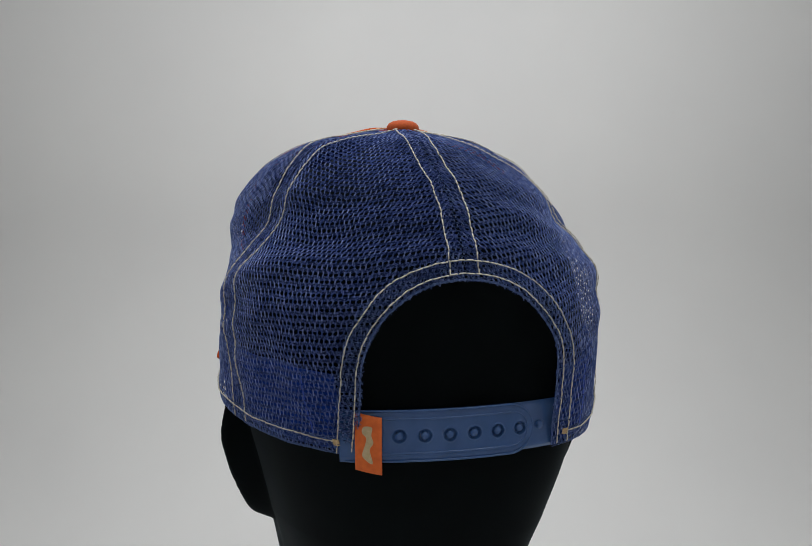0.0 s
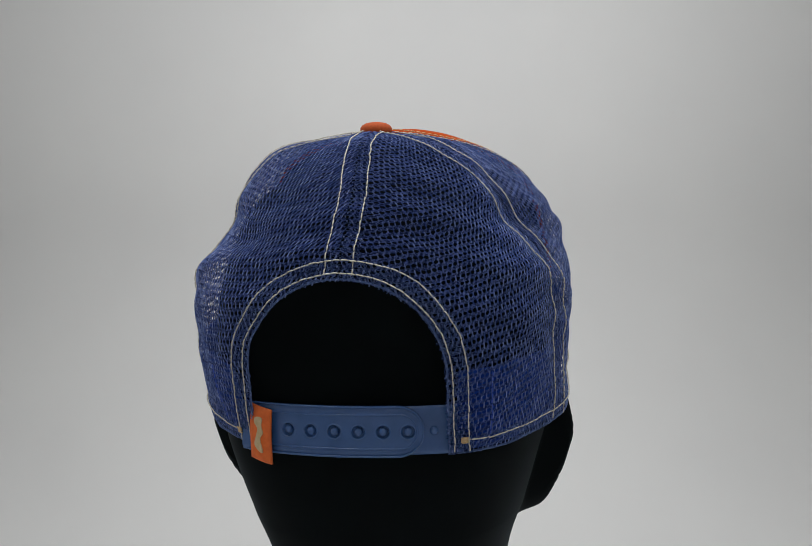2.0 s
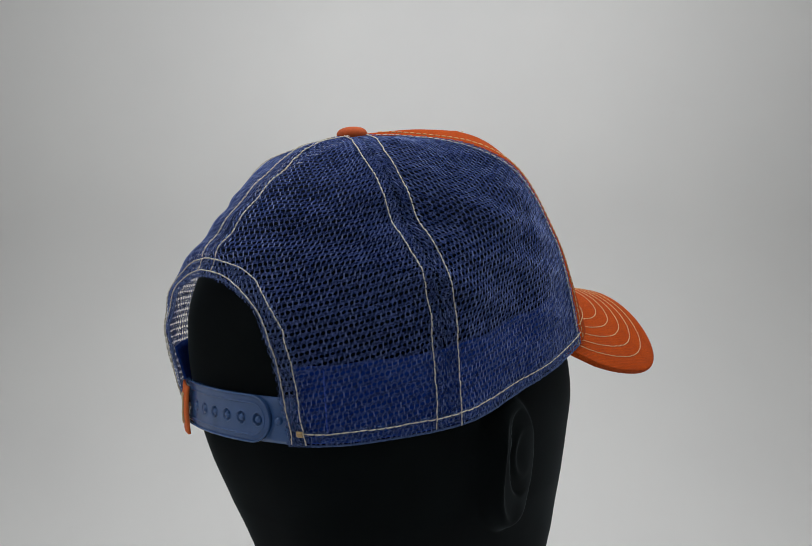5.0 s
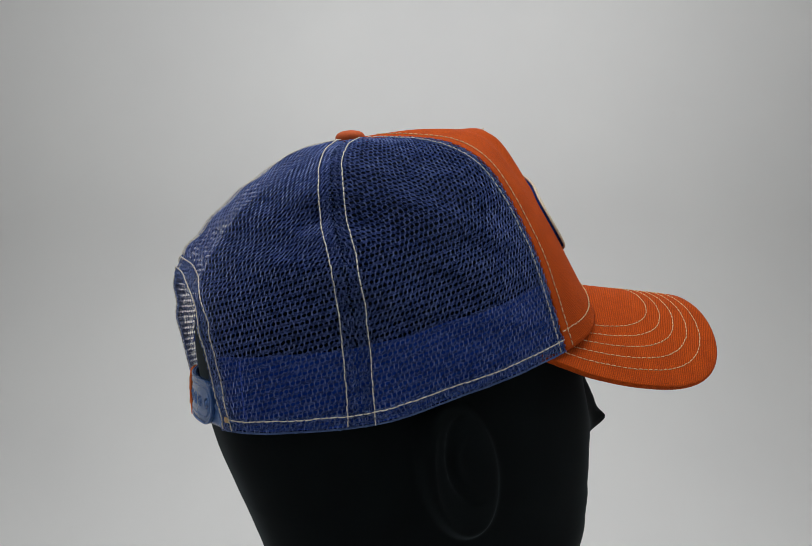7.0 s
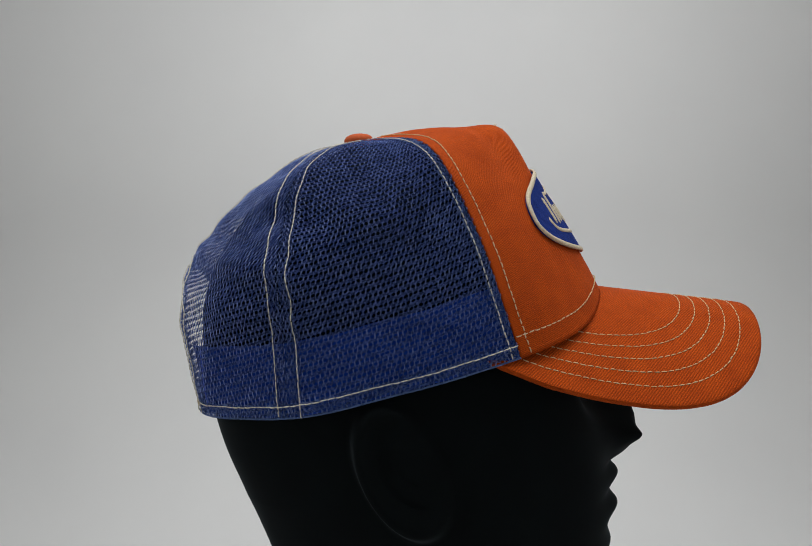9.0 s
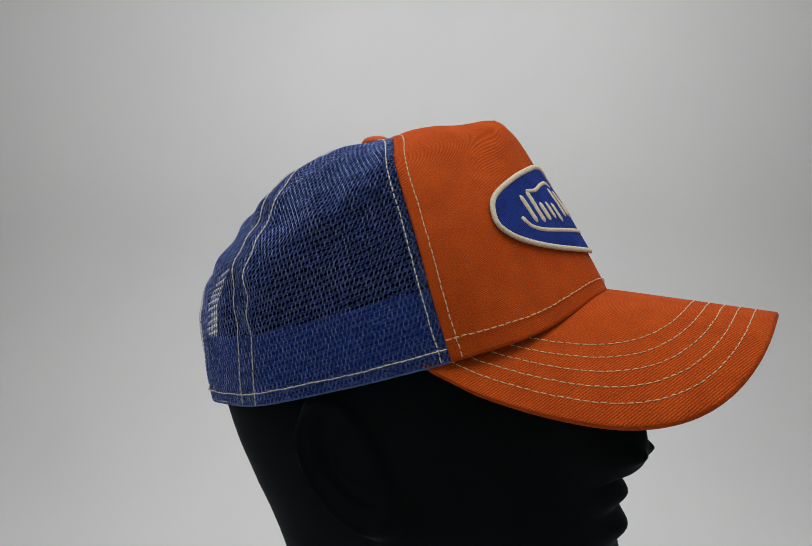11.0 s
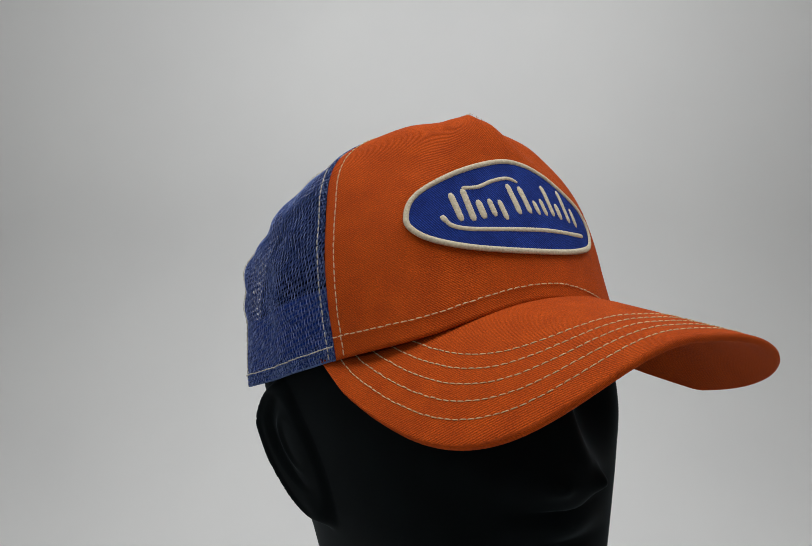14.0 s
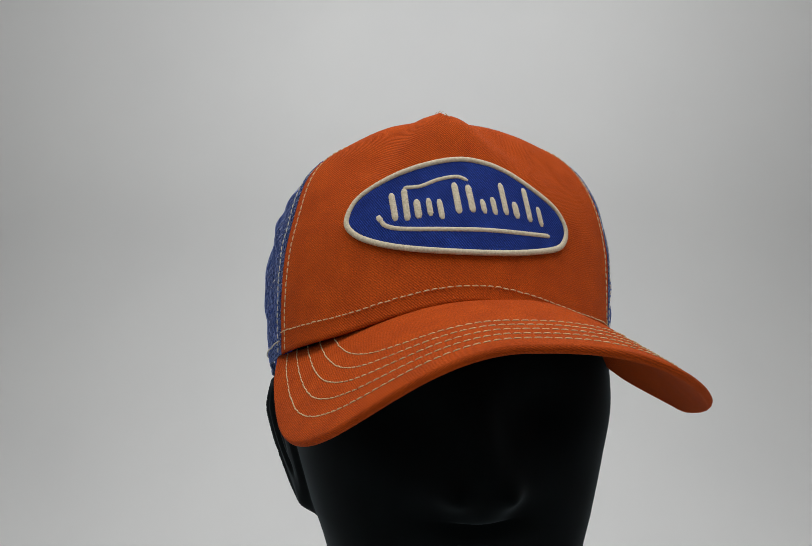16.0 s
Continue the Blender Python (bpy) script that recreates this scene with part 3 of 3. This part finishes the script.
def patch(parent):
    rim = np.array(((-49, -7), (-44, 2.4), (-32, 11), (-17.5, 17.3), (-0.7, 20.9), (11.3, 20), (23.3, 15.6), (37.7, 6), (47.3, -2.4),
                    (51.2, -10.8), (49.2, -17.3), (42.5, -20.6), (23.3, -22), (-0.7, -21.4), (-24.7, -19.6), (-39, -16.6), (-46.8, -12.5)), float)
    closed = np.concatenate([rim[-2:], rim, rim[:3]])
    outline = spline(closed, np.linspace(2, 2 + len(rim), 400, endpoint=False))
    centre = np.array([2.0, -2.0])
    v, out, uv, faces = [], [], [], []
    rings = 14
    for k in range(rings + 1):
        ab = centre + (outline - centre) * (1 - 0.015) * k / rings if k else np.repeat(centre[None], 400, 0) + (outline - centre) * 0.002
        p, n = on_patch(ab, 0.0022)
        v.append(p), uv.append(ab / 1000)
        out.append(n)
    p, n = on_patch(outline * (1 - 0.012), 0.0003)
    v.append(p), uv.append(outline / 1000)
    v, uv = np.concatenate(v), np.concatenate(uv)
    for k in range(rings + 1):
        faces += [(k * 400 + i, (k + 1) * 400 + i, (k + 1) * 400 + (i + 1) % 400, k * 400 + (i + 1) % 400) for i in range(400)]
    ob = part("patch", mesh("patch", v, faces, PATCH_BLUE, True, uv), parent, "dark blue twill patch with a raised cream border")
    ab = even(outline * (1 - 0.02), 0.34, True)
    p, n = on_patch(ab, 0.0022)
    n = unit(n + np.roll(n, 3, 0) + np.roll(n, -3, 0))
    part("patch_border", tube("patch_border", p, n, 0.0030, 0.0012, CREAM, 0.09, True), ob, "raised cream satin-stitched border")
    # plain bars in place of the word, with its two long strokes
    bars = (((-28.5, 5), (-27, -7.5), 3.0), ((-23, 7), (-22, -7.5), 3.0), ((-18, 2), (-17.2, -6.5), 3.2), ((-13, 2.5), (-12.2, -5.5), 2.6), ((-8.5, 2), (-7.5, -7), 2.6),
            ((-1.5, 9.5), (-0.3, -4.5), 3.0), ((4.5, 8.5), (5.7, -4), 3.0), ((10, 2), (10.9, -4.5), 2.6), ((14.8, 3), (15.7, -5), 2.6), ((19.5, 9.5), (20.8, -5), 2.8),
            ((25, 1), (25.8, -6.5), 3.2), ((30.5, 7.5), (32, -8), 2.8), ((36.5, -1), (37.5, -10), 2.6))
    for (a0, b0), (a1, b1), wide in bars:
        q = np.linspace(0, 1, 2 * max(4, int(math.hypot(a1 - a0, b1 - b0) / 0.84)))[:, None]
        p, n = on_patch(np.array((a0, b0)) * (1 - q) + np.array((a1, b1)) * q, 0.0022)
        part("embroidered_bar", tube("embroidered_bar", p, n, 1.15 * wide / 1000, 0.0009, CREAM, 0.10), ob, "cream embroidered bar")
    for ctrl, wide in ((((-33.5, -7), (-31.5, -9.5), (-25, -11), (-8, -11.3), (12, -11.8), (34, -13.6), (41, -14.2)), 2.2), (((-23, 7.5), (-16, 8), (-8, 11), (0, 12.3), (5, 10.5)), 2.0)):
        line = spline(np.array(ctrl, float), np.linspace(0, len(ctrl) - 1, 200))
        p, n = on_patch(even(line, 0.42), 0.0022)
        part("embroidered_bar", tube("embroidered_bar", p, n, 1.15 * wide / 1000, 0.0009, CREAM, 0.10), ob, "long cream embroidered stroke")
    p, n = on_patch(np.array([(-34.5, -5.2), (-34.2, -6.0), (-33.6, -7.0), (-33, -8)]), 0.0022)
    part("embroidered_bar", tube("embroidered_bar", p, n, 0.0042, 0.0011, CREAM, 0.0), ob, "cream embroidered knob")
    return ob


def strap_place(x, z, lift):
    """On the bow of the strap: x across, z up from its middle line."""
    x = np.asarray(x, float)
    y = -0.1128 + 4.4 * x ** 2
    n = unit(np.stack([8.8 * x, -np.ones_like(x), np.zeros_like(x)], -1))
    return np.stack([x, y, -0.0766 + 0.02 * x + z], -1) + n * lift, n


def strap_band(name, x0, x1, lift, thick, high, round_end, mat, parent, label, pits=()):
    """A moulded strap with soft edges; round_end: its end at x1 is half round; pits: where round holes are sunk."""
    nx, nz = (340, 81) if pits else (80, 13)
    v = np.empty((nx, nz, 3))
    nn = np.empty((nx, nz, 3))
    xs = np.linspace(x0, x1, nx)
    if round_end:
        xs = x0 + (x1 - x0) * np.sin(np.linspace(0, math.pi / 2, nx)) ** 0.9
    for i, x in enumerate(xs):
        h = high / 2
        if round_end:
            d = max(0.0, x - (x1 - h))
            h = max(math.sqrt(max(h * h - d * d, 0)), 0.0002)
        for j, q in enumerate(np.linspace(-1, 1, nz)):
            soft = -0.0006 * max(0, abs(q) - 0.8) / 0.2
            for px in pits:
                r = math.hypot(x - px, q * h)
                if r < 0.0032:
                    soft += 0.0003 * math.exp(-((r - 0.00285) / 0.0003) ** 2) - 0.0013 * (1 - rise(r, 0.00225, 0.00265))
            v[i, j], nn[i, j] = strap_place(x, q * h, lift + soft)
    return part(name, slab(name, v, nn, thick, mat), parent, label)


STUDS = (-0.0236, -0.0138, -0.0040, 0.0058, 0.0155, 0.0252)


def snap_strap(parent):
    over = strap_band("strap", -0.046, 0.0315, 0.0022, 0.0016, 0.0205, True, PLASTIC, parent, "blue plastic snap strap", STUDS)
    under = strap_band("strap", 0.012, 0.047, 0.0004, 0.0014, 0.0195, False, PLASTIC, parent, "blue plastic strap end below the other")
    # raised lip round the upper strap
    h = 0.0068
    lip = [(-0.040, h)] + [(0.022 + h * math.sin(a), h * math.cos(a)) for a in np.linspace(0, math.pi, 40)] + [(-0.040, -h)]
    lip = even(np.array(lip), 0.0008)
    p, n = strap_place(lip[:, 0], lip[:, 1], 0.0022)
    part("strap_ridge", tube("strap_ridge", p, n, 0.0010, 0.0007, PLASTIC), over)
    rim = [(-0.044, 0.0099)] + [(0.0212 + 0.0099 * math.sin(a), 0.0099 * math.cos(a)) for a in np.linspace(0, math.pi, 40)] + [(-0.044, -0.0099)]
    rim = even(np.array(rim), 0.0008)
    p, n = strap_place(rim[:, 0], rim[:, 1], 0.0018)
    part("strap_ridge", tube("strap_ridge", p, n, 0.0011, 0.0011, PLASTIC), over)
    for x in STUDS:
        stud(x, 0.0008, over)
    stud(0.0352, 0.0004, under)


def stud(x, lift, parent):
    p, n = strap_place(np.array([x]), np.array([0.0]), lift)
    p, n = p[0], n[0]
    side = unit(np.cross(n, np.array([0, 0, 1.0])))
    prof = [(0.0018, -0.0003), (0.0017, 0.0010), (0.0012, 0.0017), (0.0006, 0.0020), (0.0, 0.0021)]
    v, f = [], []
    for r, z in prof:
        for k in range(16):
            a = 2 * math.pi * k / 16
            v.append(p + side * r * math.cos(a) + np.array([0, 0, 1.0]) * r * math.sin(a) + n * z)
    for i in range(len(prof) - 1):
        f += [(i * 16 + k, i * 16 + (k + 1) % 16, (i + 1) * 16 + (k + 1) % 16, (i + 1) * 16 + k) for k in range(16)]
    part("snap_stud", mesh("snap_stud", v, f, PLASTIC), parent)


def tag_label(parent):
    """The folded cloth tag on the strap, with a plain beige shape."""
    xs, zs = np.linspace(-0.0398, -0.0300, 8), np.linspace(0.0100, -0.0125, 12)
    v, nn = np.empty((8, 12, 3)), np.empty((8, 12, 3))
    for i, x in enumerate(xs):
        for j, z in enumerate(zs):
            q = (x + 0.0398) / 0.0098
            v[i, j], nn[i, j] = strap_place(x, z - 0.0022 * q, 0.0044 + 0.0008 * math.sin(q * 2.6) + 0.0005 * math.sin(4 * j / 11))
    v, nn = v[:, ::-1], nn[:, ::-1]
    ob = part("strap_tag", slab("strap_tag", v, nn, 0.0012, TAG_ORANGE), parent, "folded orange cloth tag with a beige shape")
    shape = np.array(((-1.6, 6.2), (1.4, 6.6), (1.2, 3.4), (1.9, 0.6), (0.6, -2.4), (1.6, -7.6), (-2.0, -5.4), (-1.2, -1.2), (-0.6, 2.0), (-2.2, 3.8)), float)
    closed = np.concatenate([shape[-2:], shape, shape[:3]])
    ring_line = spline(closed, np.linspace(2, 2 + len(shape), 48, endpoint=False))
    v = []
    for lift in (0.0050, 0.0057):
        for a, b in ring_line:
            x = -0.0349 + a / 1000
            q = (x + 0.0398) / 0.0098
            v.append(strap_place(x, -0.0008 + b / 1000 - 0.0022 * q, lift + 0.0006 * math.sin(q * 2.6) - 0.0003)[0])
    f = [tuple(range(48)), tuple(range(95, 47, -1))] + [(i, (i + 1) % 48, 48 + (i + 1) % 48, 48 + i) for i in range(48)]
    part("tag_print", mesh("tag_print", v, f, BEIGE, False), ob, "plain beige shape")


def button(parent):
    v, f = [], []
    prof = [(0.0072, -0.003), (0.0082, -0.0012), (0.0082, 0.0006), (0.0072, 0.0021), (0.0052, 0.0031), (0.0026, 0.0036), (0.0, 0.0037)]
    for i, (r, z) in enumerate(prof):
        for k in range(36):
            a = 2 * math.pi * k / 36
            w = 1 + 0.012 * math.sin(5 * a + 1) * (i < 3)
            v.append((-0.006 + 0.95 * r * w * math.cos(a), -0.0325 + 0.95 * r * w * math.sin(a), 0.0539 + z + 0.05 * r * math.sin(a)))
    for i in range(len(prof) - 1):
        f += [(i * 36 + k, i * 36 + (k + 1) % 36, (i + 1) * 36 + (k + 1) % 36, (i + 1) * 36 + k) for k in range(36)]
    part("button", mesh("button", v, f, BUTTON_ORANGE), parent, "orange cloth-covered top button")


def near_line(line, wide):
    line = np.asarray(line)

    def test(p):
        d = np.full(len(p), 9.0)
        for q in line:
            d = np.minimum(d, np.linalg.norm(p - q, axis=1))
        return d < wide
    return test


def seam(name, pts, parent, length=0.0031, gap=0.00025, radius=0.00030, mat=None):
    p, n = pts
    part(name, stitches(name, p, n, length, gap, radius, mat or PALE_THREAD), parent, "line of cream stitches")


def cap():
    top = new("trucker_cap")
    tagged(top, "blue net and orange twill trucker cap on the black head", "cap")
    front_panel(top)

    def open_back(p):
        return arch_gap(p) > 0.0
    for u0, u1, slant in ((2, 4, 0.10), (0, 2, 0.20), (-2, 0, 0.08), (-4, -2, 0.0)):
        netting("net_panel", u0, u1, top, "blue honeycomb net panel", keep=open_back, slant=slant)
    # inner band behind the lower edge of the net
    crown_cloth("sweatband", 4.1, 0.8, 0.0005, 0.034, -0.0018, 0.0012, BAND, top, "bright blue inner sweatband", 90, 14)
    crown_cloth("sweatband", -0.8, -4.1, 0.0005, 0.034, -0.0018, 0.0012, BAND, top, "bright blue inner sweatband", 90, 14)
    # doubled net round the opening, along the hem and under the seams
    for u0, u1 in ((0, 1.4), (-1.4, 0)):
        netting("opening_binding", u0, u1, top, "doubled blue net edging", cell=0.0021, pitch=0.0020, wide=0.00019, lift=0.0008, mat=SEAM_NET, ply=(-0.0003, 0.0003),
                keep=lambda p: (arch_gap(p) > -0.0003) & (arch_gap(p) < 0.0092))
    for u0, u1 in ((0.75, 4), (-4, -0.75)):
        netting("hem", u0, u1, top, "doubled blue net hem", cell=0.0022, pitch=0.0021, wide=0.00019, lift=0.0007, mat=SEAM_NET, ply=(-0.0003, 0.0003), high=0.0075, keep=open_back)
    for u in (0, 2, -2, 4, -4):
        length = DOWN[int(column(u)), -1]
        line, _ = crown_line(u, length - 0.002, 0.0, 0.0)
        fit_in = near_line(line, 0.0068 if abs(u) < 4 else 0.0055)
        w = 0.9
        netting("seam_tape", max(u - w, -4), min(u + w, 4), top, "doubled blue net seam", cell=0.0020, pitch=0.0019, wide=0.00019, lift=-0.0008 if abs(u) < 4 else 0.0007, mat=SEAM_NET, ply=(-0.0003, 0.0003),
                keep=lambda p: fit_in(p) & (arch_gap(p) > 0))
        if abs(u) == 4:
            s = 1 if u > 0 else -1
            for shift, lift in ((0.0042 * s, 0.0009), (-0.0052 * s, 0.0007)):
                seam("seam_stitching", crown_line(u, length - 0.012, 0.0008, lift, shift=shift), top, 0.0026, 0.0007, 0.0003, PALE_THREAD if shift * s > 0 else THREAD)
        else:
            for shift in (-0.0058, 0.0058):
                seam("seam_stitching", crown_line(u, length - 0.007, 0.0006 if u else 0.0735, 0.0008, shift=shift), top)
    p, n = arch_line(0.0004, 0.0003, -0.0850)
    p = even(p, 0.0007)
    way = unit(np.gradient(p, axis=0))
    rim_n = unit(np.cross(way, np.cross(np.array([0, -1.0, 0.2]), way)))
    part("opening_edge", tube("opening_edge", p, rim_n, 0.0009, 0.0007, SEAM_NET, 0.25), top, "folded blue edge of the opening")
    for u0, u1 in ((0.83, 4), (-4, -0.83)):
        p, n = hem_line(u0, u1, 0.0004, 0.0004, 380)
        part("hem_edge", tube("hem_edge", p, n, 0.0010, 0.0008, SEAM_NET, 0.3), top, "folded lower edge of the net")
    for gap in (0.0020, 0.0074):
        seam("opening_stitching", arch_line(gap, 0.0016), top)
    for u0, u1 in ((0.83, 4), (-4, -0.83)):
        seam("hem_stitching", hem_line(u0, u1, 0.0062, 0.0014), top, 0.0034)
    for u0, u1 in ((4, 6), (-6, -4)):
        seam("hem_stitching", hem_line(u0, u1, 0.0070 + 0.0030 * np.abs(np.abs(np.linspace(u0, u1, 160)) - 6) / 2, 0.0011), top, 0.0026, 0.0008, 0.0003, THREAD)
    # tacks where the opening meets the hem
    for s in (1, -1):
        for k in range(5):
            u = 0.845 * s
            p, n = hem_line(u - 0.028, u + 0.028, 0.0052 + 0.0005 * k, 0.0018, 6)
            part("corner_tack", stitches("corner_tack", p, n, 0.003, 0.0002, 0.0003, THREAD), top, "close cream tack stitch")
    for s in (1, -1):
        p, n = crown_line(1.06 * s, 0.033, 0.004, 0.0002)
        part("band_stitching", stitches("band_stitching", p, n, 0.0016, 0.0005, 0.0003, BLUE_THREAD), top, "line of blue stitches")
    # frayed tack at the front's peak
    for k in range(6):
        x, y = 0.0022 + random.uniform(-0.0035, 0.0035), 0.043 + random.uniform(-0.003, 0.002)
        p, n = cast((x, y, 0.2), (0, 0, -1), 0.0012)
        way = np.array([random.uniform(-1, 1), random.uniform(-1, 1), random.uniform(0, 0.5)])
        line = p + np.linspace(-0.5, 0.5, 4)[:, None] * unit(way) * 0.0018
        part("peak_tack", stitches("peak_tack", line, np.repeat(n[None], 4, 0), 0.003, 0.0003, 0.0002, THREAD), top, "frayed beige thread")
    brim(top)
    patch(top)
    button(top)
    snap_strap(top)
    tag_label(top)
    return top


tent()
HEAD = mannequin()
CAP = cap()


def motions():
    rows = [(0.5 * i, turned(0.5 * i)) for i in range(33)]
    walk(HEAD, rows)
    lifted = Matrix.Translation((0, 0, EYE))
    walk(CAP, [(t, lifted @ m) for t, m in rows])


motions()
